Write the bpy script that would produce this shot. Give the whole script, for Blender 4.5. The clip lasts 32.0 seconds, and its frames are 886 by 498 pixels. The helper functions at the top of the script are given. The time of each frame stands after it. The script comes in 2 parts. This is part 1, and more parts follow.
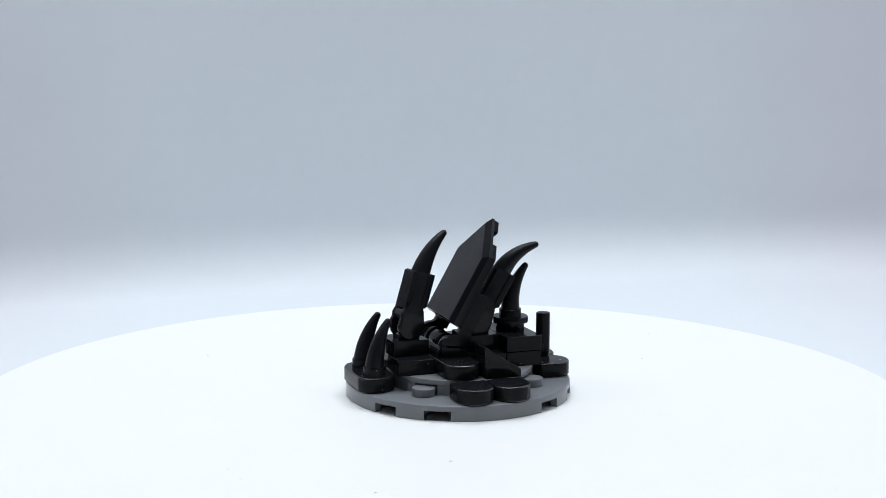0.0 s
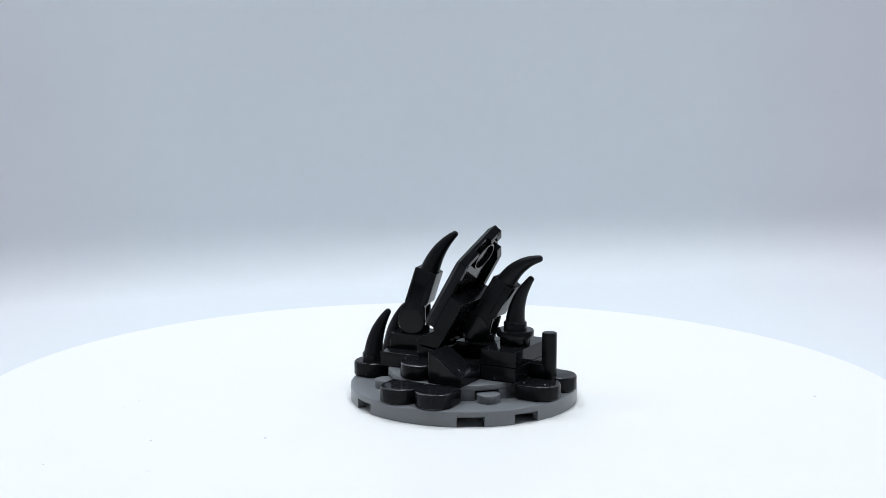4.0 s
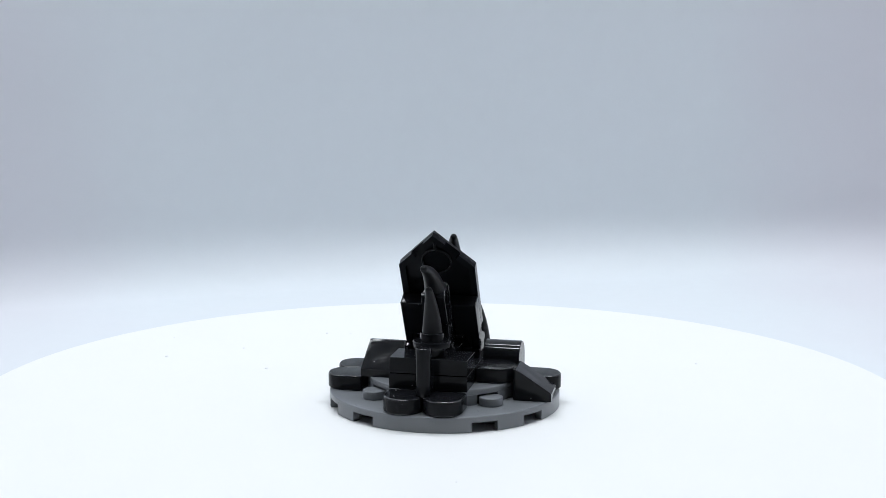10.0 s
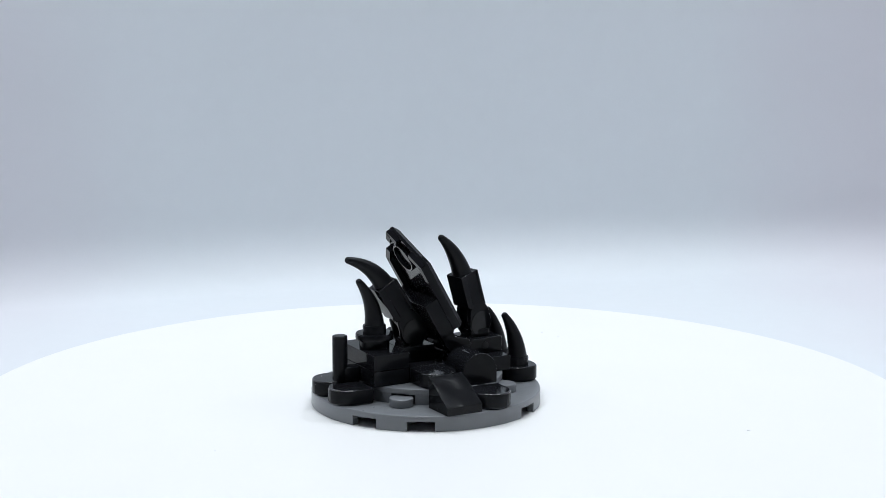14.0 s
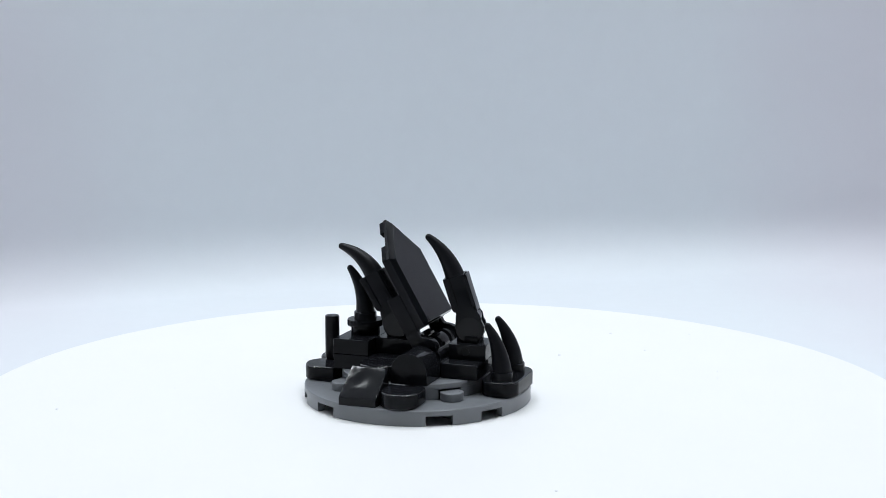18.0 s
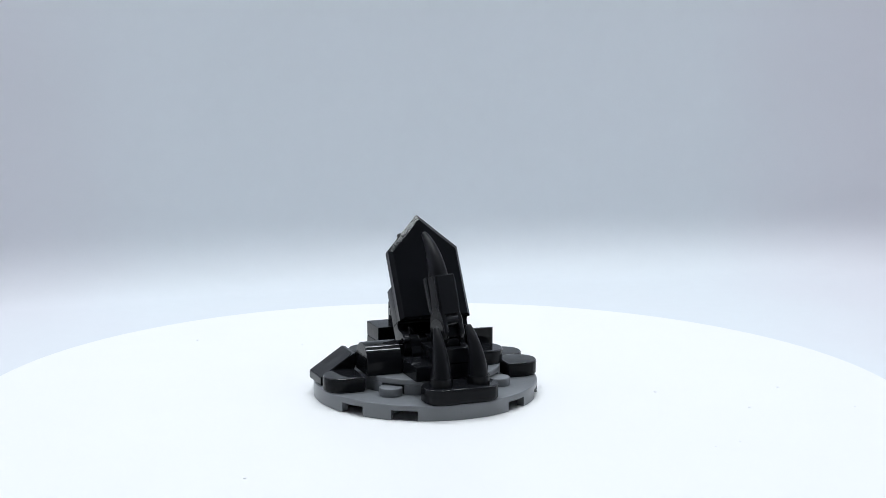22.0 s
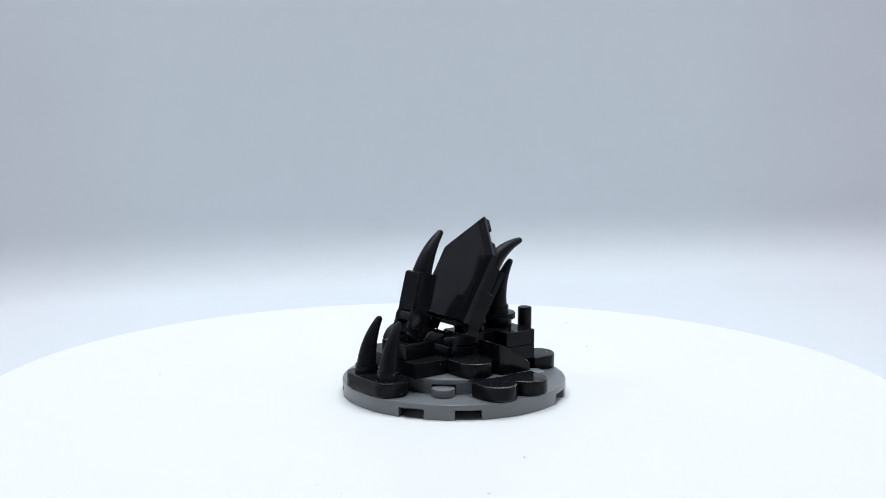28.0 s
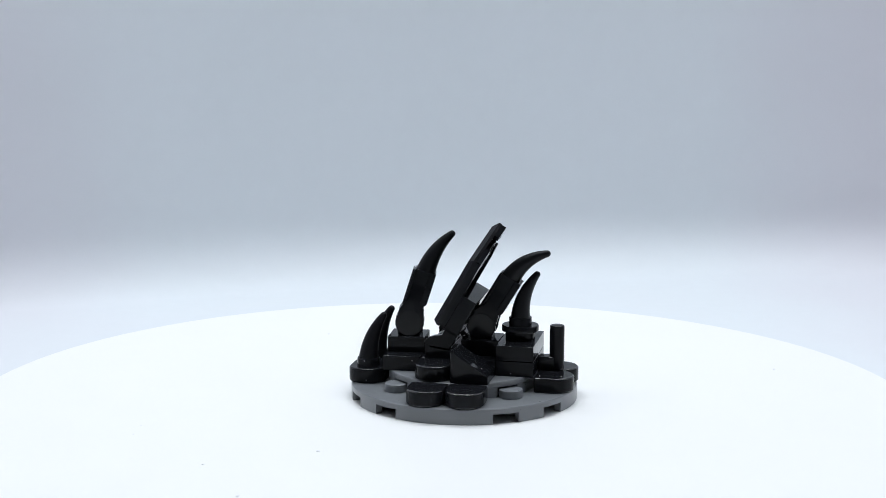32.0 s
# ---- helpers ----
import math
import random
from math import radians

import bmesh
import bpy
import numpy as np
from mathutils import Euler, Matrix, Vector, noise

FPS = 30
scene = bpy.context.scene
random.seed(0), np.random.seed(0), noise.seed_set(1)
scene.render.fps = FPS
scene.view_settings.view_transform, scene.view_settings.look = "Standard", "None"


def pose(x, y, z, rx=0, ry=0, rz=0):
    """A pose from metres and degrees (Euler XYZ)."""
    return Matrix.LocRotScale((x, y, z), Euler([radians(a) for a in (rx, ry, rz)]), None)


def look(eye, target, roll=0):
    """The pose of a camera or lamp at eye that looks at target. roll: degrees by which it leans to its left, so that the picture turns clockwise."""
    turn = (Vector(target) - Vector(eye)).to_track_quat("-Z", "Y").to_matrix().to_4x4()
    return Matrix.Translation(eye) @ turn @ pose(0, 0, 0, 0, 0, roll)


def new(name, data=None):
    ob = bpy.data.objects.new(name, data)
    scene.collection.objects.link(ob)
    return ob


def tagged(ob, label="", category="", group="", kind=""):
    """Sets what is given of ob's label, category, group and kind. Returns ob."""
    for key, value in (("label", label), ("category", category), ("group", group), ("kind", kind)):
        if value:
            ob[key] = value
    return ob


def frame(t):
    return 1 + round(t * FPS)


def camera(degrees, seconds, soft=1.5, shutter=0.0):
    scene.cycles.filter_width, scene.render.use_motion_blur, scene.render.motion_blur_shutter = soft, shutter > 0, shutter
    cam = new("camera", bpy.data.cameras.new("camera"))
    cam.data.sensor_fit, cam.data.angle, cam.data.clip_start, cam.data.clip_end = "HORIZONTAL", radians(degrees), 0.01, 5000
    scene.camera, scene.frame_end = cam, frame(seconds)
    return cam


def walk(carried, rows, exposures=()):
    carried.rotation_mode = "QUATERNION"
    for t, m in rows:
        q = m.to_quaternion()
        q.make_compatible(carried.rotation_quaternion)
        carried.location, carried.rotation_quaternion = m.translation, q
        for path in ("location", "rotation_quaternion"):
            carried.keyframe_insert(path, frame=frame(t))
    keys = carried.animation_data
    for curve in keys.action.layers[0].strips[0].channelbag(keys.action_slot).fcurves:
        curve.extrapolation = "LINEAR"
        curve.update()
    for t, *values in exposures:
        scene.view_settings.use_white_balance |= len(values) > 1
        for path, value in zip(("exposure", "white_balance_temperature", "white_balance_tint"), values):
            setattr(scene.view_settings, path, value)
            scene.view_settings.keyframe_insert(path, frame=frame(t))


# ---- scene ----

# A small black brick-built model on a white turntable inside a light tent.
# Plan: turntable axis at x = y = 0, desk level z = 0, platter surface z = TOP.
MM = 0.001
TOP = 0.045
OFFSET = (0.00182, -0.00457)      # the model's centre, away from the axis
START, RATE = 110.02, 12.225      # degrees at 0 s, degrees per second (clockwise from above)

cam = camera(34.41, 32.0, soft=0.5)
EYE = Vector((0.0004, -0.2962, 0.0797 + TOP))
PITCH = radians(9.237)
VIEW = look(EYE, EYE + Vector((0, math.cos(PITCH), -math.sin(PITCH))), 0.104)
walk(cam, [(0.0, VIEW), (32.0, VIEW)], exposures=[(0.0, 0.0), (32.0, 0.0)])

# ---- light ----
world = bpy.data.worlds.new("world")
world.use_nodes = True
world.node_tree.nodes["Background"].inputs[0].default_value = (0.55, 0.6, 0.7, 1)
world.node_tree.nodes["Background"].inputs[1].default_value = 0.05
scene.world = world


def strip_lamp(name, at, size_x, size_y, watts, tint):
    data = bpy.data.lights.new(name, "AREA")
    data.shape, data.size, data.size_y, data.energy, data.color = "RECTANGLE", size_x, size_y, watts, tint
    data.spread = radians(130)
    ob = new(name, data)
    ob.matrix_world = at
    return ob


COOL = (0.905, 0.97, 1.02)
strip_lamp("strip_light", pose(0.0, -0.14, 1.03, 0, 0, -4.5), 0.98, 0.05, 3.43, COOL)
strip_lamp("strip_light", pose(0.0, 0.292, 1.03, 0, 0, -4.5), 0.98, 0.05, 3.43, COOL)
SIDE_LAMPS = [look((x, 0.01, 0.75), (0, 0.01, 0.075), 0) for x in (-0.6, 0.6)]
for at in SIDE_LAMPS:
    strip_lamp("side_light", at, 0.055, 0.022, 0.22, COOL)


# ---- materials ----
def shader(name, colour, rough, metallic=0.0, specular=0.5, bump=0.0, scale=400.0, vary=0.0, rough_vary=0.0, uneven=0.0, dust=0.0, ripple=260.0):
    """A surface with two scales of variation in tone and gloss, in metres."""
    mat = bpy.data.materials.new(name)
    mat.use_nodes = True
    nt = mat.node_tree
    b = nt.nodes["Principled BSDF"]
    b.inputs["Base Color"].default_value = (*colour, 1)
    b.inputs["Roughness"].default_value = rough
    b.inputs["Metallic"].default_value = metallic
    b.inputs["Specular IOR Level"].default_value = specular
    co = nt.nodes.new("ShaderNodeTexCoord")
    big = nt.nodes.new("ShaderNodeTexNoise")
    big.inputs["Scale"].default_value, big.inputs["Detail"].default_value = scale * 0.12, 3.0
    fine = nt.nodes.new("ShaderNodeTexNoise")
    fine.inputs["Scale"].default_value, fine.inputs["Detail"].default_value = scale, 4.0
    nt.links.new(co.outputs["Object"], big.inputs["Vector"])
    nt.links.new(co.outputs["Object"], fine.inputs["Vector"])
    if vary:
        mix = nt.nodes.new("ShaderNodeMixRGB")
        mix.inputs[1].default_value = (*[c * (1 - vary) for c in colour], 1)
        mix.inputs[2].default_value = (*[min(1.0, c * (1 + vary)) for c in colour], 1)
        nt.links.new(big.outputs["Fac"], mix.inputs[0])
        nt.links.new(mix.outputs[0], b.inputs["Base Color"])
    if dust:
        cells = nt.nodes.new("ShaderNodeTexVoronoi")
        cells.inputs["Scale"].default_value = 620.0
        nt.links.new(co.outputs["Object"], cells.inputs["Vector"])
        near = nt.nodes.new("ShaderNodeMath")
        near.operation = "LESS_THAN"
        near.inputs[1].default_value = 0.085
        nt.links.new(cells.outputs["Distance"], near.inputs[0])
        split = nt.nodes.new("ShaderNodeSeparateColor")
        nt.links.new(cells.outputs["Color"], split.inputs[0])
        few = nt.nodes.new("ShaderNodeMath")
        few.operation = "LESS_THAN"
        few.inputs[1].default_value = dust
        nt.links.new(split.outputs[0], few.inputs[0])
        both = nt.nodes.new("ShaderNodeMath")
        both.operation = "MULTIPLY"
        nt.links.new(near.outputs[0], both.inputs[0])
        nt.links.new(few.outputs[0], both.inputs[1])
        lint = nt.nodes.new("ShaderNodeMixRGB")
        lint.inputs[2].default_value = (0.16, 0.16, 0.17, 1)
        nt.links.new(both.outputs[0], lint.inputs[0])
        nt.links.new(mix.outputs[0], lint.inputs[1])
        nt.links.new(lint.outputs[0], b.inputs["Base Color"])
    if rough_vary:
        ramp = nt.nodes.new("ShaderNodeMapRange")
        ramp.inputs["To Min"].default_value, ramp.inputs["To Max"].default_value = rough - rough_vary, rough + rough_vary
        nt.links.new(fine.outputs["Fac"], ramp.inputs["Value"])
        nt.links.new(ramp.outputs[0], b.inputs["Roughness"])
    if bump:
        node = nt.nodes.new("ShaderNodeBump")
        node.inputs["Strength"].default_value, node.inputs["Distance"].default_value = bump, 0.0002
        nt.links.new(fine.outputs["Fac"], node.inputs["Height"])
        nt.links.new(node.outputs["Normal"], b.inputs["Normal"])
        if uneven:
            slow = nt.nodes.new("ShaderNodeTexNoise")
            slow.inputs["Scale"].default_value, slow.inputs["Detail"].default_value = ripple, 1.0
            nt.links.new(co.outputs["Object"], slow.inputs["Vector"])
            wave = nt.nodes.new("ShaderNodeBump")
            wave.inputs["Strength"].default_value, wave.inputs["Distance"].default_value = 1.0, uneven
            nt.links.new(slow.outputs["Fac"], wave.inputs["Height"])
            nt.links.new(wave.outputs["Normal"], node.inputs["Normal"])
    return mat


BLACK = shader("glossy black plastic", (0.0088, 0.0093, 0.0112), 0.1, specular=0.09, bump=0.012, scale=900, vary=0.2, rough_vary=0.03, uneven=0.00004, dust=0.08)
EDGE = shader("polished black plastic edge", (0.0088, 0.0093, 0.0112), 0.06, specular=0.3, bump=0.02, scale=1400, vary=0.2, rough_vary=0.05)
SHINE = shader("black plastic face", (0.0072, 0.0077, 0.0094), 0.12, specular=0.18, bump=0.05, scale=2200, vary=0.25, rough_vary=0.05, uneven=0.00003)
GATE = shader("grained black edge face", (0.0066, 0.0071, 0.0088), 0.10, specular=0.45, bump=0.12, scale=1900, vary=0.25, rough_vary=0.06)
SLOPE = shader("grained black slope face", (0.0075, 0.008, 0.0096), 0.09, specular=0.16, bump=0.012, scale=2600, vary=0.25, rough_vary=0.03, uneven=0.00003, dust=0.1, ripple=330.0)
SATIN = shader("satin black plastic", (0.0074, 0.0078, 0.0094), 0.36, specular=0.16, bump=0.05, scale=1500, vary=0.2, rough_vary=0.05)
GLINT = shader("bright polished black edge", (0.0088, 0.0093, 0.0112), 0.07, specular=0.9, bump=0.03, scale=1400, vary=0.2, rough_vary=0.04)
PIT_SHADE = shader("dull black for the shade in a hole", (0.004, 0.004, 0.005), 0.9, specular=0.0, bump=0.02, scale=1500, vary=0.2)
GREY = shader("grey plastic", (0.168, 0.177, 0.190), 0.30, bump=0.03, scale=900, vary=0.04, rough_vary=0.06)
PLATTER = shader("white platter plastic", (0.78, 0.78, 0.78), 0.5, specular=0.3, bump=0.03, scale=500, vary=0.01, rough_vary=0.05)
SIDE = shader("pale grey tent cloth", (0.66, 0.66, 0.70), 0.9, specular=0.1, bump=0.15, scale=1200, vary=0.015)
SWEEP = shader("pale blue-grey backdrop cloth", (0.675, 0.706, 0.738), 0.9, specular=0.1, bump=0.12, scale=1200, vary=0.015)


def paint_rosy_cast(mat, tint):
    """Paints a rosy light cast into the cloth's colour: blue-grey to rose-grey towards its sides, in uneven patches."""
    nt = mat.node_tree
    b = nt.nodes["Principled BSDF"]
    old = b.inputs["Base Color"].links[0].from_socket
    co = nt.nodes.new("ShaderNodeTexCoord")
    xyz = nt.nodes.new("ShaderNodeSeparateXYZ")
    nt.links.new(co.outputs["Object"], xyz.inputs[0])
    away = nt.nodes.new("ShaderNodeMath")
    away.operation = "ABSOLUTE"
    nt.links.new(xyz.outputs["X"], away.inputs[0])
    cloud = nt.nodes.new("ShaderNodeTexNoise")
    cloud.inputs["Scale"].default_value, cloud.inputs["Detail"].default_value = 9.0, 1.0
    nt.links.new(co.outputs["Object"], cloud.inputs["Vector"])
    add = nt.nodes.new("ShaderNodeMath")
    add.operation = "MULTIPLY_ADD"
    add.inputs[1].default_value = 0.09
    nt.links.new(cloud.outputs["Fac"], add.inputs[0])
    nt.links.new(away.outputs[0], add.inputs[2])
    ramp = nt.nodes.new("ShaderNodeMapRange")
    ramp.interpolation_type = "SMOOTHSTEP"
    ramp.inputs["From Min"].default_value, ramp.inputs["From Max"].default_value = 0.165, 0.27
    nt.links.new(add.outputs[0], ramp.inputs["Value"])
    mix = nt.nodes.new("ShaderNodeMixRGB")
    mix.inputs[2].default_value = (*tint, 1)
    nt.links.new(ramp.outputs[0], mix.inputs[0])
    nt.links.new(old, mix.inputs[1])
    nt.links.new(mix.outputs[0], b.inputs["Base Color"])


# the pinkish shading at the sides is put into the backdrop's colour
paint_rosy_cast(SWEEP, (0.658, 0.654, 0.695))
TOPCLOTH = shader("grey tent cloth", (0.32, 0.32, 0.33), 0.9, specular=0.1, bump=0.12, scale=1200, vary=0.03)
DUST = shader("grey dust", (0.73, 0.73, 0.75), 0.9, specular=0.1)
SHELL = shader("white moulded housing", (0.6, 0.6, 0.6), 0.4, bump=0.02, vary=0.02)
DESK = shader("dark desk laminate", (0.05, 0.045, 0.04), 0.5, bump=0.05, scale=200, vary=0.3)
PAINT = shader("dim room paint", (0.22, 0.22, 0.23), 0.9, specular=0.1, bump=0.05, scale=150, vary=0.05)


# ---- mesh helpers (millimetres in, metres out) ----
def shade(me, limit):
    """Smooth shading in which the large faces keep their own direction and the small bevels round the edge between them."""
    for p in me.polygons:
        p.use_smooth = True
    faces = [(p.normal.copy(), p.area) for p in me.polygons]
    at = [[] for _ in me.vertices]
    for p in me.polygons:
        for v in p.vertices:
            at[v].append(p.index)
    least = math.cos(radians(limit))
    normals = []
    for p in me.polygons:
        own = faces[p.index][0]
        for v in p.vertices:
            total = Vector()
            for k in at[v]:
                n, area = faces[k]
                if n.dot(own) >= least:
                    total += n * area
            normals.append(total.normalized() if total.length > 0 else own)
    me.normals_split_custom_set(normals)


def part(name, bm, material, parent=None, label="", smooth=50):
    me = bpy.data.meshes.new(name)
    bmesh.ops.transform(bm, matrix=Matrix.Scale(MM, 4), verts=bm.verts)
    bmesh.ops.recalc_face_normals(bm, faces=bm.faces)
    bm.to_mesh(me)
    bm.free()
    me.materials.append(material)
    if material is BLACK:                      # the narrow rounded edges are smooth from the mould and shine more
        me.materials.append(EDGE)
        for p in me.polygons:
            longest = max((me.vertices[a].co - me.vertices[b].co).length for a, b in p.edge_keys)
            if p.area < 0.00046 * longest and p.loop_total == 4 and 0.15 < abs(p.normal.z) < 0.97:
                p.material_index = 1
    shade(me, smooth)
    ob = new(name, me)
    if parent is not None:
        ob.parent = parent
    if label:
        ob["label"] = label
    return ob


def soften(bm, width, angle=35, segments=1):
    edges = [e for e in bm.edges if len(e.link_faces) == 2 and e.calc_face_angle() > radians(angle)]
    if width > 0:
        bmesh.ops.bevel(bm, geom=edges, offset=width, segments=segments, profile=0.5, affect="EDGES", clamp_overlap=True)
    return bm


def prism(outline, a, b, soft=0.2, axis="z"):
    """An outline in the plane across the axis, drawn out from a to b. axis x: (y, z); y: (x, z); z: (x, y)."""
    bm = bmesh.new()
    put = {"x": lambda p, q, h: (h, p, q), "y": lambda p, q, h: (p, h, q), "z": lambda p, q, h: (p, q, h)}[axis]
    low = [bm.verts.new(put(p, q, a)) for p, q in outline]
    high = [bm.verts.new(put(p, q, b)) for p, q in outline]
    bm.faces.new(low)
    bm.faces.new(high)
    n = len(outline)
    for i in range(n):
        bm.faces.new((low[i], low[(i + 1) % n], high[(i + 1) % n], high[i]))
    bmesh.ops.recalc_face_normals(bm, faces=bm.faces)
    return soften(bm, soft)


def box(x0, x1, y0, y1, z0, z1, soft=0.2):
    return prism([(x0, y0), (x1, y0), (x1, y1), (x0, y1)], z0, z1, soft)


def lathe(profile, steps=40, at=(0, 0, 0)):
    """Turn (radius, height) pairs about z."""
    bm = bmesh.new()
    rings = []
    for r, z in profile:
        if r < 1e-6:
            rings.append([bm.verts.new((at[0], at[1], at[2] + z))])
        else:
            rings.append([bm.verts.new((at[0] + r * math.cos(2 * math.pi * i / steps), at[1] + r * math.sin(2 * math.pi * i / steps), at[2] + z)) for i in range(steps)])
    for p, q in zip(rings, rings[1:]):
        for i in range(steps):
            j = (i + 1) % steps
            if len(p) == 1:
                bm.faces.new((p[0], q[i], q[j]))
            elif len(q) == 1:
                bm.faces.new((p[i], p[j], q[0]))
            else:
                bm.faces.new((p[i], p[j], q[j], q[i]))
    return bm


def drum(r, z0, z1, soft=0.2, at=(0, 0)):
    return lathe([(0, z0), (r - soft * 0.6, z0), (r, z0 + soft * 0.6), (r, z1 - soft), (r - soft * 0.3, z1 - soft * 0.3), (r - soft, z1), (0, z1)], 40, (at[0], at[1], 0))


def tube(r_out, r_in, z0, z1, at=(0, 0)):
    return lathe([(r_in, z0), (r_out, z0), (r_out, z1 - 0.1), (r_out - 0.1, z1), (r_in + 0.1, z1), (r_in, z1 - 0.1), (r_in, z0)], 32, (at[0], at[1], 0))


def moved(bm, m):
    bmesh.ops.transform(bm, matrix=m, verts=bm.verts)
    return bm


def joined(*meshes):
    out = bmesh.new()
    for bm in meshes:
        me = bpy.data.meshes.new("scrap")
        bm.to_mesh(me)
        bm.free()
        out.from_mesh(me)
        bpy.data.meshes.remove(me)
    return out


def horn(base, bend, tip, r0, r1, steps=22, sides=24):
    """A curved tapering horn, round at its tip; it runs from base past bend to tip."""
    a, b, c = Vector(base), Vector(bend), Vector(tip)
    bm = bmesh.new()
    rings = []
    side = (c - a).cross(b - a)
    side = side.normalized() if side.length > 1e-6 else Vector((1, 0, 0))
    for k in range(steps + 1):
        s = k / steps
        p = a * (1 - s) ** 2 + b * 2 * s * (1 - s) + c * s * s
        d = ((b - a) * (1 - s) + (c - b) * s).normalized()
        e = d.cross(side).normalized()
        r = r0 + (r1 - r0) * (0.7 * s + 0.3 * s * s)
        rings.append((p, d, e, r))
    p, d, e, r = rings[-1]
    for k in range(1, 6):
        w = k / 5 * math.pi / 2
        rings.append((p + d * r * math.sin(w), d, e, max(r * math.cos(w), 0.02)))
    loops = []
    for p, d, e, r in rings:
        loops.append([bm.verts.new(p + (side * math.cos(2 * math.pi * i / sides) + e * math.sin(2 * math.pi * i / sides)) * r) for i in range(sides)])
    for p, q in zip(loops, loops[1:]):
        for i in range(sides):
            bm.faces.new((p[i], p[(i + 1) % sides], q[(i + 1) % sides], q[i]))
    bm.faces.new(loops[0])
    bm.faces.new(loops[-1])
    return bm


def arc(cx, cy, r, a0, a1, n):
    return [(cx + r * math.cos(radians(a0 + (a1 - a0) * i / n)), cy + r * math.sin(radians(a0 + (a1 - a0) * i / n))) for i in range(n + 1)]


# ---- the tent, the desk and the dim room ----
def sweep_backdrop():
    """Floor, curve and back of the cloth in one sheet, 6 mm thick; its low part bellies forward on one side."""
    r, n = 31.5, 36
    bend = []                                  # the curve from floor to back, easing in and out
    y = z = 0.0
    for i in range(n + 1):
        bend.append((y, z))
        k = (i + 0.5) / n
        w = math.pi / 2 * k * k * (3 - 2 * k)
        y, z = y + math.cos(w), z + math.sin(w)
    bend = [(p * r / bend[-1][0], q * r / bend[-1][1]) for p, q in bend]
    bm = bmesh.new()
    rings = []
    xs = [-650 + 50 * i for i in range(7)] + [-320 + 20 * i for i in range(33)] + [350 + 50 * i for i in range(7)]
    heights = [80, 140, 200, 300, 400, 500, 600, 700, 800, 1050]
    for x in xs:
        belly = 180.0 / (1.0 + math.exp((x + 190.0) / 95.0))

        def wall(z):
            k = min(1.0, max(0.0, (z - 150.0) / 610.0))
            return 418.0 - belly * (1.0 - k * k * (3 - 2 * k))

        w0 = wall(0)
        line = [(-480.0, 0.5), (-200.0, 0.5), (100.0, 0.5)]
        line += [(w0 - r + p, 0.5 + q) for p, q in bend]
        line += [(wall(z), z) for z in heights]
        line += [(434.0, 1050.0), (434.0, -5.5), (-480.0, -5.5)]
        rings.append([bm.verts.new((x, y, z)) for y, z in line])
    for p, q in zip(rings, rings[1:]):
        for i in range(len(p)):
            j = (i + 1) % len(p)
            bm.faces.new((p[i], p[j], q[j], q[i]))
    bm.faces.new(rings[0])
    bm.faces.new(list(reversed(rings[-1])))
    bmesh.ops.recalc_face_normals(bm, faces=bm.faces)
    return bm


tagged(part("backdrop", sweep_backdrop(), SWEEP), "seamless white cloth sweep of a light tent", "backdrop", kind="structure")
tagged(part("wall_west", box(-656, -650.5, -480, 434, -5.5, 1050, 0), SIDE), "pale cloth side of the light tent", "wall", kind="structure")
tagged(part("wall_east", box(650.5, 656, -480, 434, -5.5, 1050, 0), SIDE), "pale cloth side of the light tent", "wall", kind="structure")
tagged(part("ceiling", box(-656, 656, -480, 434, 1050.5, 1056, 0), TOPCLOTH), "grey cloth top of the light tent", "ceiling", kind="structure")
tagged(part("ground", box(-1400, 1400, -1600, 1200, -40, -6, 0), DESK), "dark laminate desk top under the tent", "desk", kind="structure")
for nm, b in (("wall_north", (-1500, 1500, 1200, 1300, -900, 1600)), ("wall_south", (-1500, 1500, -1700, -1600, -900, 1600)),
              ("wall_left", (-1500, -1400, -1600, 1200, -900, 1600)), ("wall_right", (1400, 1500, -1600, 1200, -900, 1600))):
    tagged(part(nm, box(*b, 0), PAINT), "dim painted room wall", "wall", kind="structure")
tagged(part("ceiling_room", box(-1500, 1500, -1700, 1300, 1600, 1700, 0), PAINT), "dim painted room ceiling", "ceiling", kind="structure")

for y in (-140, 292):
    bar = part("led_strip", moved(box(-510, 510, -32, 32, 1033, 1050.2, 1.0), pose(0, y, 0, 0, 0, -4.5)), SHELL)
    tagged(bar, "slim white lamp strip fixed under the tent top", "lamp", "tent lamps")

for at in SIDE_LAMPS:
    lamp = new("side_lamp")
    tagged(lamp, "small white lamp on the side of the tent", "lamp", "tent lamps")
    lamp.matrix_world = at
    part("housing", box(-34, 34, -17, 17, 3, 16, 2.0), SHELL, lamp)
    part("bracket", box(-8, 8, -8, 8, 16, 68, 1.0), SHELL, lamp)

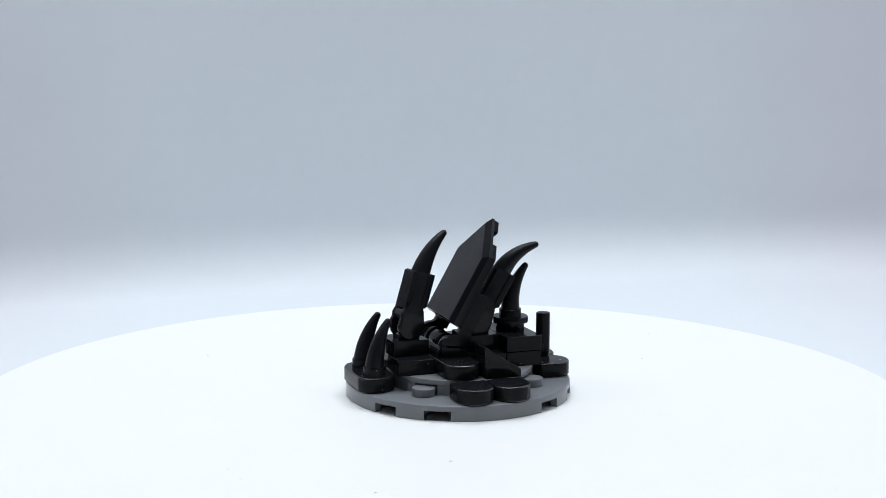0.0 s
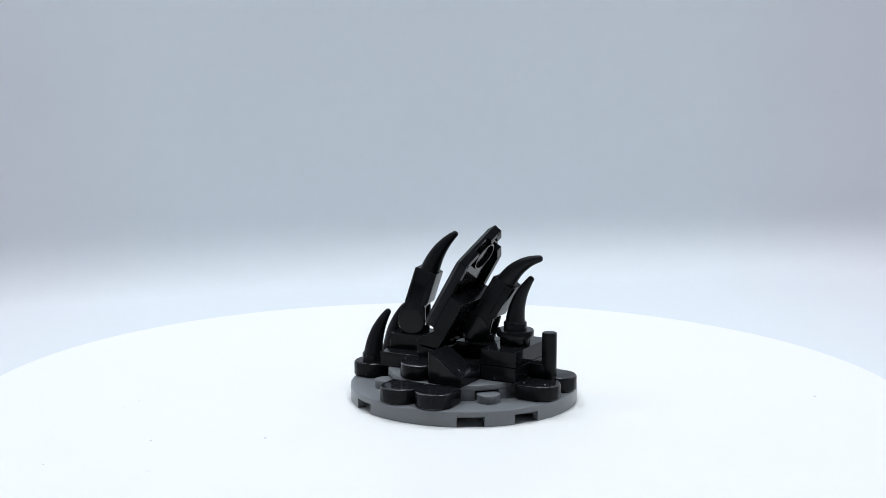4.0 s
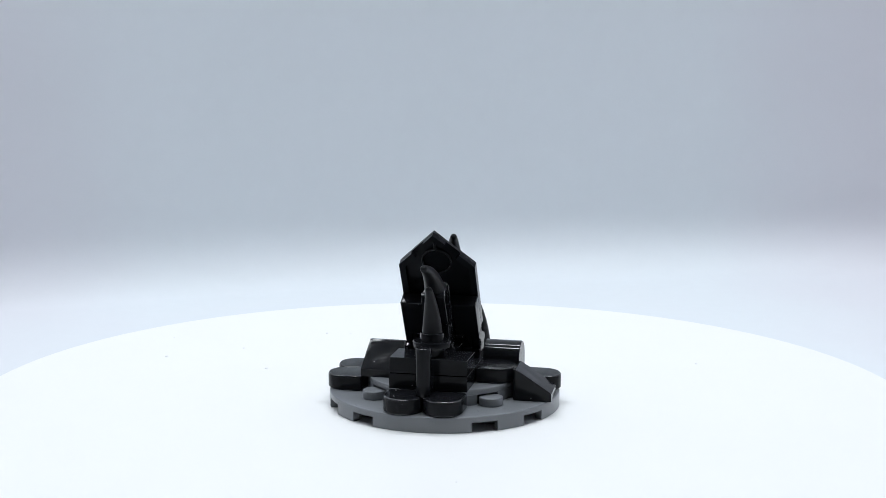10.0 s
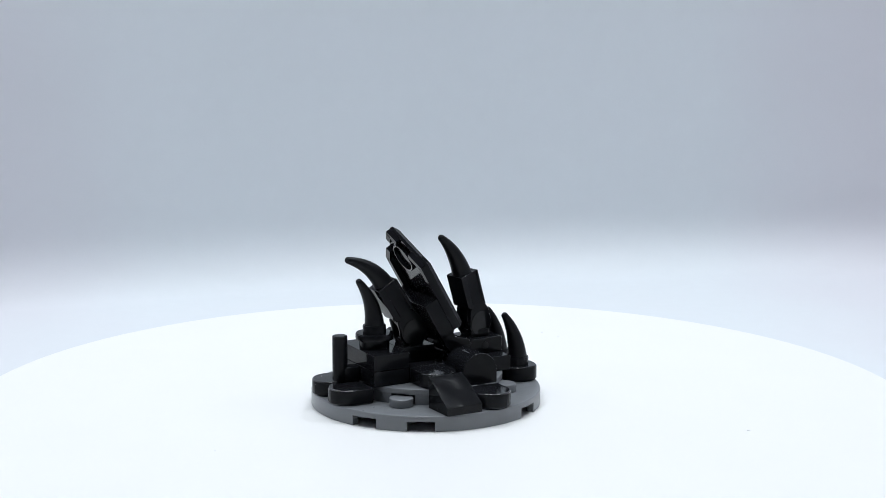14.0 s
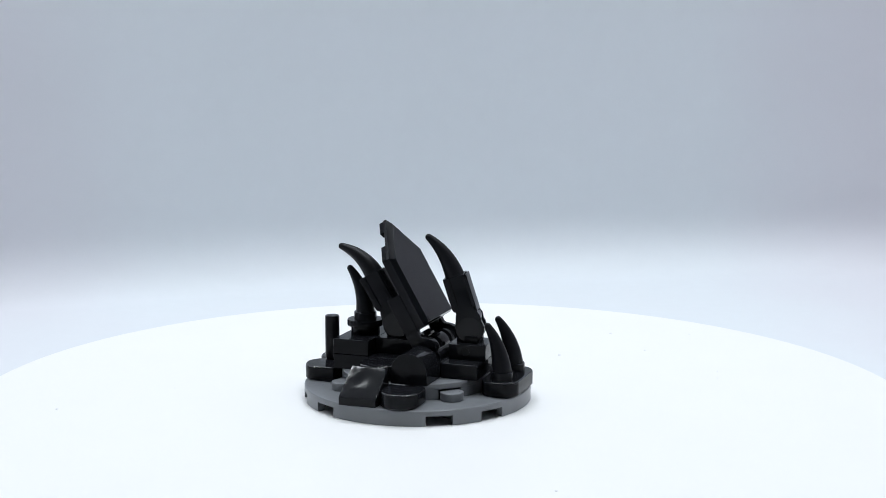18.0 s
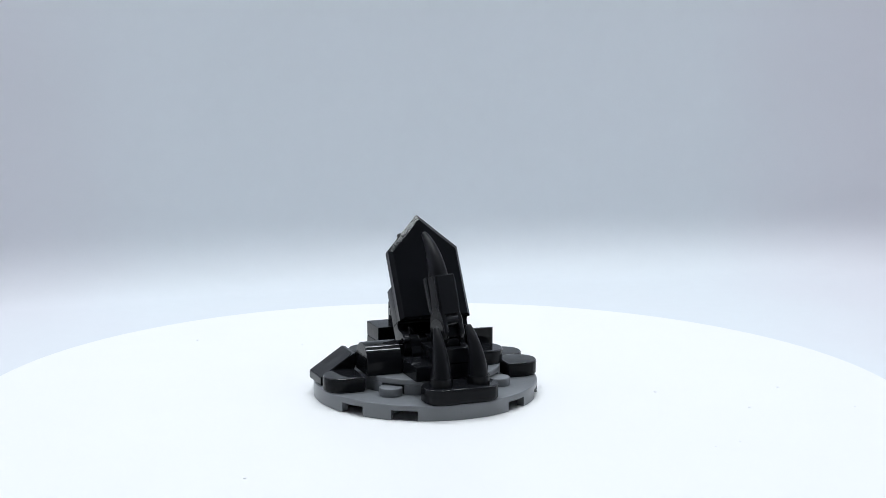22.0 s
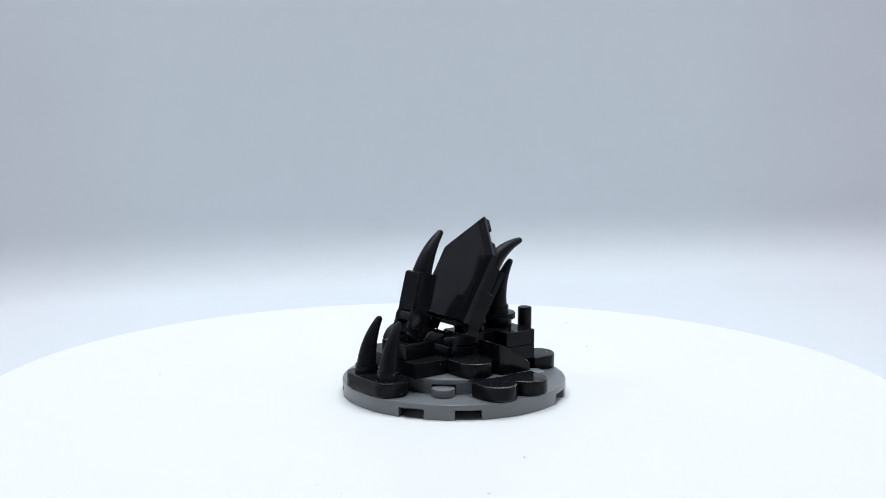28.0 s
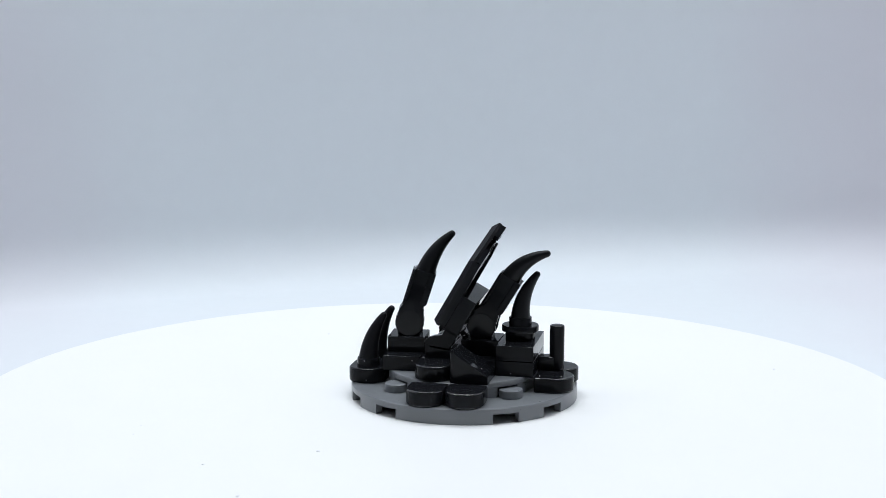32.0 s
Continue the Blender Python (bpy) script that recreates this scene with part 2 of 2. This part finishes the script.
# ---- turntable ----
turntable = new("turntable")
tagged(turntable, "round white turntable with a smooth flat platter", "turntable")
part("base", lathe([(0, 0.6), (84, 0.6), (88, 4), (88, 30), (84, 33), (0, 33)], 96), SHELL, turntable)
R = 101.0
platter = part("platter", lathe([(0, 34), (R - 3, 34), (R - 0.6, 36), (R, 39), (R, 43.6), (R - 0.5, 44.7), (R - 1.6, 45.0), (60, 45.0), (0, 45.0)], 192), PLATTER, turntable)
rng = random.Random(4)
specks = []
for x, y in ((-41, 52), (-35, 53), (-71, 20), (-77, 39), (15, -56), (-44, 14), (-56, 32), (52, 40), (38, -70)):
    r = rng.uniform(0.22, 0.4)
    s = lathe([(0, 0), (r, 0), (r * 0.8, r * 0.3), (0, r * 0.45)], 7)
    specks.append(moved(s, pose(x, y, 45.0, 0, 0, rng.uniform(0, 180)) @ Matrix.Diagonal((1, rng.uniform(0.4, 1.3), 1, 1))))
tagged(part("dust", joined(*specks), DUST, platter), "tiny grey dust specks", kind="stuff")

# ---- the model: x east, y north, from its base's centre ----
model = new("brick_model")
tagged(model, "black brick-built model of horns and shield on grey plate", "toy model")


def stud(x, y, z, parent, material, h=1.7):
    return part("stud", drum(2.4, z, z + h, 0.18, (x, y)), material, parent)


def base_plate():
    """Six by six round plate: a disc on a rim wall with eight slots, hollow below."""
    rim, wall = 24.0, 22.4
    cuts = []
    for quarter in range(4):
        for lo, hi in ((24.7, 37.9), (52.9, 66.1)):
            cuts.append((quarter * 90 + lo, quarter * 90 + hi))
    pieces = [lathe([(0, 2.05), (rim, 2.05), (rim, 2.95), (rim - 0.08, 3.12), (rim - 0.25, 3.2), (0, 3.2)], 160)]
    starts = [c[1] for c in cuts]
    ends = [c[0] for c in cuts[1:]] + [cuts[0][0] + 360]
    for a0, a1 in zip(starts, ends):
        n = max(3, int((a1 - a0) / 2.2))
        pieces.append(prism(arc(0, 0, rim, a0, a1, n) + arc(0, 0, wall, a1, a0, n), 0.05, 2.05, 0))
    return joined(*pieces)


base = part("base_plate", base_plate(), GREY, model, "round dark grey base plate with slots in its rim")
for sx in (-12, 12):
    for sy in (-12, 12):
        stud(sx, sy, 3.2, base, GREY)
for k in range(12):
    w = radians(15 + 30 * k)
    part("tube", tube(3.2, 2.4, 0.3, 2.05, (17.6 * math.cos(w), 17.6 * math.sin(w))), GREY, base)


def round_plate():
    """Four by four round plate with a pocket in its wall for each corner stud."""
    low = []
    for i in range(240):
        w = 2 * math.pi * i / 240
        off = (w - math.pi / 4 + math.pi / 4) % (math.pi / 2) - math.pi / 4
        d, pocket = 16.97, 2.75
        r = 16.0
        if abs(math.sin(off)) * d < pocket:
            r = min(r, d * math.cos(off) - math.sqrt(pocket ** 2 - (d * math.sin(off)) ** 2))
        low.append((r * math.cos(w), r * math.sin(w)))
    top = lathe([(0, 5.25), (15.95, 5.25), (16, 5.3), (16, 6.2), (15.95, 6.33), (15.8, 6.4), (0, 6.4)], 120)
    return joined(prism(low, 3.2, 5.25, 0), top)


part("round_plate", round_plate(), GREY, model, "smaller round dark grey plate")


def half_round_tile(cx, cy, z, turn, name="half_round_tile"):
    """One by one tile with a half-round end, 3.2 high; turn 0 points its round end east."""
    line = [(-3.95, -3.95), (0, -3.95)] + arc(0, 0, 3.95, -90, 90, 18)[1:-1] + [(0, 3.95), (-3.95, 3.95)]
    bm = prism(line, 0, 3.2, 0.3)
    ob = part(name, moved(bm, pose(cx, cy, z, 0, 0, turn)), BLACK, model)
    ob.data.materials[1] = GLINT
    return ob


for sy in (-4, 4):
    half_round_tile(-20, sy, 3.2, 180)
half_round_tile(20, 4, 3.2, 0)
for sx in (-4, 4):
    half_round_tile(sx, -20, 3.2, -90)
half_round_tile(-12, 4, 6.4, 180)
half_round_tile(12, -4, 6.4, 0)


def cheese(cx, cy, z, turn):
    """Small one by one slope, 6.4 high, with a low lip; turn 0 falls towards the east."""
    bm = prism([(-3.95, 0), (3.95, 0), (3.95, 1.62), (-3.3, 6.32), (-3.95, 6.32)], -3.95, 3.95, 0, axis="y")
    upright = [e for e in bm.edges if all(v.co.x < -3.9 for v in e.verts) and abs(e.verts[0].co.y - e.verts[1].co.y) < 0.1]
    bmesh.ops.bevel(bm, geom=upright, offset=2.0, segments=8, profile=0.5, affect="EDGES", clamp_overlap=True)
    soften(bm, 0.2)
    lo, hi, n = Vector((3.78, 0, 1.79)), Vector((-3.17, 0, 6.295)), 20        # the sloping face, a little sunken in its middle
    up = Vector((hi.z - lo.z, 0, lo.x - hi.x)).normalized()
    grid = []
    for i in range(n + 1):
        for j in range(n + 1):
            u, v = 2 * i / n - 1, 2 * j / n - 1
            sink = 0.034 * (1 - u * u) * (1 - v * v) + 0.013 * math.cos(4.6 * math.hypot(u - 0.15, 1.2 * v + 0.1))
            edge = max(abs(u), abs(v)) ** 24 * 0.008
            d = max(0.0, 1.9 - (lo.lerp(hi, (u + 1) / 2).x + 3.75))
            half = 3.75 - 1.9 + math.sqrt(max(0.0, 1.9 ** 2 - d * d))
            grid.append(bm.verts.new(lo.lerp(hi, (u + 1) / 2) + Vector((0, half * v, 0)) + up * (0.035 - sink - edge)))
    for i in range(n):
        for j in range(n):
            k = i * (n + 1) + j
            bm.faces.new((grid[k], grid[k + 1], grid[k + n + 2], grid[k + n + 1]))
    return part("slope_brick", moved(bm, pose(cx, cy, z, 0, 0, turn)), SLOPE, model, "small black slope with a grained face")


cheese(19.55, -4, 3.2, 1.2)
cheese(-12, -4, 6.4, -91.3)

line = [(0.05, 6.4), (7.95, 6.4), (7.95, 8.85)] + arc(4, 8.85, 3.95, 0, 180, 20)[1:-1] + [(0.05, 8.85)]
round_top = part("round_top_brick", prism(line, 8.05, 15.65, 0.12, axis="x"), BLACK, model, "glossy black brick with a rounded top")
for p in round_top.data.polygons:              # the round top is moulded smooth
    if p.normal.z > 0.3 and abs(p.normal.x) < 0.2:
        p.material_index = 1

# stacks on the round plate
part("plate", box(-7.95, 7.95, 8.05, 15.95, 6.4, 9.55, 0.12), BLACK, model)
part("plate", box(-7.95, 7.95, -15.95, -8.05, 6.4, 9.55, 0.12), BLACK, model)
part("plate", box(-7.95, 7.95, -15.95, -8.05, 9.6, 12.8, 0.12), BLACK, model)
part("plate", box(-7.95, 7.95, -7.95, -0.05, 6.4, 9.55, 0.12), BLACK, model)
part("plate", box(-7.95, 7.95, 0.05, 7.95, 6.4, 9.55, 0.12), BLACK, model)
clip = part("clip_plate", moved(box(-3.95, 3.95, -3.95, 3.95, 9.6, 12.8, 0.12), pose(0, 12.1, 0, 0, 0, 4)), BLACK, model)
part("hole", moved(drum(0.8, 0, 0.08, 0.02), pose(3.96, 12.1, 11.2, 0, 90, 4)), SATIN, clip)
part("clip_plate", box(-3.95, 3.95, -7.95, -0.05, 9.6, 12.8, 0.12), BLACK, model)

# post at the south side
part("post", lathe([(0, 5.6), (0.6, 5.6), (1.55, 6.8), (1.55, 15.75), (1.45, 15.93), (1.25, 16.0), (0, 16.0)], 28, (0, -19.8, 0)), BLACK, model, "short black round bar standing upright")
part("post_bracket", box(-1.5, 1.5, -20.4, -16.0, 6.42, 9.4, 0.2), BLACK, model)

# north plate with two small horns
line = arc(4.6, 19.4, 3.35, -90, 0, 8) + arc(4.6, 20.6, 3.35, 0, 90, 8)
line += [(-x, y) for x, y in reversed(line)]
part("rounded_plate", prism(line, 3.2, 6.4, 0.3), BLACK, model, "black plate with rounded ends")
for sx, tip in ((4, 3.9), (-4, -3.2)):
    part("collar", lathe([(1.2, 6.4), (2.4, 6.4), (2.4, 7.9), (2.25, 8.1), (0, 8.1)], 32, (sx, 20, 0)), BLACK, model)
    part("horn", horn((sx, 20, 7.6), (sx, 19.75, 12.9), (tip, 16.85, 17.1), 2.1, 0.72), SATIN, model, "small curved satin black horn")

# south horn on a flanged round piece
part("flanged_round_plate", lathe([(0, 12.8), (3.1, 12.8), (3.1, 14.4), (3.85, 14.5), (3.9, 14.7), (3.9, 15.6), (3.75, 15.8), (2.4, 15.85), (2.4, 17.3), (2.25, 17.45), (0, 17.45)], 40, (0, -12, 0)), BLACK, model)
part("horn", horn((0, -12, 17.2), (0, -12.0, 22.2), (0.05, -15.4, 26.55), 2.05, 0.7), SATIN, model, "small curved satin black horn")


def arm(y, z, lean, shift, tilt, yaw, top, tuck, tip, bend, holes=()):
    """A jointed arm: two round cheeks at the pivot, a square sleeve, and a curved horn stuck in its end."""
    place = Matrix.Translation((tilt[1], y, z)) @ pose(0, 0, 0, lean, tilt[0], yaw)
    core = prism([(-2.2 + shift, 3.2), (1.8 + shift, 3.2), (1.8 + shift, top - 0.25), (-2.2 + shift, top - 0.25)], -2.2, 2.2, 0.1, axis="x")
    a = part("arm", moved(core, place), BLACK, model, "black jointed arm with a square sleeve")
    part("face_plate", moved(box(-2.1, 2.1, 1.9 + shift, 2.28 + shift, 3.3, top - 0.45, 0.1), place), BLACK, a)
    part("front_flange", moved(box(-2.42, 2.42, 1.5 + shift, 2.02 + shift, 4.4, top - 0.7, 0.1), place), BLACK, a)
    back = [(-1.3 + shift, top - 0.2), (-2.75 + shift, top - 0.2), (-2.75 + shift, 4.9), (-2.6 + shift, 4.4), (-1.3 + shift, 3.7)]
    part("back_flange", moved(prism(back, -2.42, 2.42, 0.12, axis="x"), place), BLACK, a)
    for sx in (-1, 1):
        x0, x1 = sorted((sx * 1.2, sx * 2.4))
        cheek = prism(arc(0, 0, 3.05, 150, 380, 32) + [(3.0, 2.1), (2.6, 3.2), (1.75 + shift, 4.2), (1.45 + shift, 5.0), (-1.25 + shift, 5.0), (-2.35 + shift, 3.6)], x0, x1, 0.22, axis="x")
        part("cheek", moved(cheek, place), BLACK, a)
        neck = prism([(sx * 1.2, 4.5), (sx * 2.37, 4.5), (sx * 2.21, 8.4), (sx * 1.2, 8.4)], -1.25 + shift, 1.45 + shift, 0.05, axis="y")
        part("neck", moved(neck, place), BLACK, a)
        disc = moved(drum(2.75, 0, 0.22, 0.06), pose(sx * 2.3, 0, 0, 0, sx * 90, 0))
        part("pivot_disc", moved(disc, place), SHINE, a)
    # no recess is cut: flat discs carry the holes' shade as darker colour
    for h in holes:
        part("hole", moved(moved(drum(0.45, 0, 0.1, 0.02), pose(0.6, 2.2 + shift, h, -90, 0, 0)), place), PIT_SHADE, a)
    part("web", moved(box(-1.4, 1.4, -2.2 + shift, 1.4 + shift, -1.5, 5.0, 0.1), place), BLACK, a)
    part("pin", moved(moved(drum(1.5, -1.4, 1.4, 0.1), pose(0, 1.4, 2.0, 0, 90, 0)), place), BLACK, a)
    part("foot", box(-2.2, 2.2, y - 2.3, y + 2.3, 12.75, z - 1.2, 0.2), BLACK, a)
    root = place @ Vector((0, shift - tuck, top - 0.7))
    part("horn", horn(root, bend, tip, 2.1, 0.72), SATIN, a, "long curved satin black horn")


arm(11.75, 15.6, 17.5, 0.45, (0.4, -0.45), 11.0, 11.75, 0.45, (1.2, 2.95, 34.4), (0.4, 6.75, 31.3))
arm(-3.95, 15.5, 31.0, 0.25, (0.0, 0.1), 0.0, 12.3, 0.1, (-0.45, -17.55, 31.1), (-0.1, -12.4, 29.8), holes=(6.9, 10.9))

# ---- the shield ----
LEAN = 29.8
shield_frame = Matrix.Translation((-0.65, 5.05, 17.4)) @ pose(0, 0, 0, LEAN, 0, 0)   # local z up the shield, y out of its face


def shield():
    five = [(-7.9, -0.1), (7.9, -0.1), (7.9, 15.6), (0, 23.5), (-7.9, 15.6)]
    inner = [(-7.1, 0.3), (7.1, 0.3), (7.1, 14.85), (0, 21.95), (-7.1, 14.85)]
    bm = bmesh.new()
    rings = [[bm.verts.new((x, d, z)) for x, z in o] for o, d in ((inner, 0.0), (five, -0.99), (five, -1.65))]
    bm.faces.new(rings[0])
    bm.faces.new(rings[2])
    for p, q in zip(rings, rings[1:]):
        for i in range(5):
            bm.faces.new((p[i], p[(i + 1) % 5], q[(i + 1) % 5], q[i]))
    front = [e for e in bm.edges if all(v.co.y > -0.5 for v in e.verts)]
    bmesh.ops.bevel(bm, geom=front, offset=0.1, segments=2, profile=0.5, affect="EDGES", clamp_overlap=True)
    return bm


sh = part("shield_tile", moved(shield(), shield_frame), SHINE, model, "pointed five-sided glossy black tile", smooth=15)
sh.data.materials.append(GATE)
for p in sh.data.polygons:                     # the two roof edges are rough from the mould
    n = shield_frame.to_3x3().inverted() @ p.normal
    if n.z > 0.6 and abs(n.x) > 0.6:
        p.material_index = 1


def rim_wall(p, q, depth=1.6):
    """A wall 1.3 thick behind the shield along its edge from p to q."""
    a, b = Vector(p), Vector(q)
    d = (b - a).normalized()
    n = Vector((-d.y, d.x))
    if n.dot(Vector((0, 11)) - (a + b) / 2) < 0:
        n = -n
    line = [a, b, b + n * 1.3, a + n * 1.3]
    return moved(prism([tuple(v) for v in line], -1.65 - depth, -1.65, 0, axis="y"), shield_frame)


for p, q, d in (((-7.9, 0.1), (-7.9, 15.5), 1.05), ((7.9, 0.1), (7.9, 15.5), 1.05), ((-6.5, 0.05), (6.5, 0.05), 1.05),
                ((-7.85, 15.65), (-5.0, 18.45), 1.05), ((7.85, 15.65), (5.0, 18.45), 1.05),
                ((-2.3, 21.15), (-0.1, 23.35), 1.05), ((2.3, 21.15), (0.1, 23.35), 1.05)):
    part("rim", rim_wall(p, q, d), BLACK, sh)
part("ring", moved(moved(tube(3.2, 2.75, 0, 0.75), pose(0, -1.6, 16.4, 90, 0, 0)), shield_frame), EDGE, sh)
part("rib", moved(box(-0.3, 0.3, -2.4, -1.6, 19.2, 22.2, 0.1), shield_frame), BLACK, sh)

# hinge plate behind the shield: a slab with two thin legs that end in a short toe
slab = part("hinge_plate", moved(box(-7.9, 7.9, -5.95, -2.7, -0.35, 8.1, 0.15), shield_frame), BLACK, model, "black hinge plate fixed behind the shield")
side = [(2.2, 16.2), (3.0, 14.75), (3.5, 14.5), (4.7, 14.35), (5.8, 14.0), (6.5, 13.5), (6.85, 12.95), (6.75, 12.6), (5.6, 12.15), (1.6, 11.65), (-0.26, 14.7)]
for sx in (-1, 1):
    x0, x1 = sorted((sx * 6.35 - 0.65, sx * 7.9 - 0.65))
    part("leg", prism(side, x0, x1, 0.12, axis="x"), BLACK, slab)
    x0, x1 = sorted((sx * 5.3 - 0.65, sx * 6.4 - 0.65))
    part("web", prism([(-0.2, 14.6), (0.9, 12.7), (2.5, 14.9), (2.1, 16.1)], x0, x1, 0.1, axis="x"), BLACK, slab)

# hinge base under it: a brick with rounded ends and a grooved barrel, held between the legs
ends = [(1.5, 9.2), (6.4, 9.2)] + arc(3.95, 11.6, 2.85, -35, 30, 10) + [(5.6, 11.95), (2.0, 11.4)] + arc(3.95, 11.6, 2.85, 185, 215, 6)
hinge = part("hinge_base", prism([(0.9, 9.2), (7.2, 9.2), (7.2, 10.4), (6.2, 11.6), (1.7, 11.6), (0.9, 10.4)], -6.9, 5.6, 0.2, axis="x"), BLACK, model, "black hinge brick with a grooved round top")
for x0, x1 in ((-8.4, -7.0), (5.7, 7.1)):
    part("end", prism(ends, x0, x1, 0.1, axis="x"), BLACK, hinge)
for x0, x1 in ((-6.8, -4.4), (-2.9, 1.6), (3.1, 5.5)):
    part("knuckle", prism(arc(3.95, 11.45, 2.3, -20, 200, 16), x0, x1, 0.25, axis="x"), BLACK, hinge)
part("barrel", moved(drum(1.75, -5.9, 5.9, 0.2), pose(-0.65, 3.95, 11.5, 0, 90, 0)), BLACK, hinge)


# a few pale specks of dust on the model
flecks = []
for x, y, z, r in ((-6.2, -17.1, 6.4, 0.15), (-5.6, -21.5, 6.4, 0.13), (-13.6, -6.1, 9.25, 0.12)):
    flecks.append(lathe([(0, -0.1), (r, -0.05), (r * 0.8, r * 0.4), (0, r * 0.6)], 7, (x, y, z)))
tagged(part("dust", joined(*flecks), DUST, model), "tiny pale dust specks", kind="stuff")


# ---- motion ----
def motions():
    spin, ride = [], []
    for k in range(65):
        t = k * 0.5
        late = min(1.0, max(0.0, (t - 25.0) / 3.0))           # the platter runs a little ahead at the end
        a = START - RATE * t - 0.6 * late
        c, s = math.cos(radians(a)), math.sin(radians(a))
        spin.append((t, pose(0, 0, 0, 0, 0, a)))
        ride.append((t, pose(c * OFFSET[0] - s * OFFSET[1] + 0.00027 * late * min(1.0, (34.0 - t) / 4.5), s * OFFSET[0] + c * OFFSET[1], TOP, 0, 0, a)))
    walk(platter, spin)
    walk(model, ride)


motions()
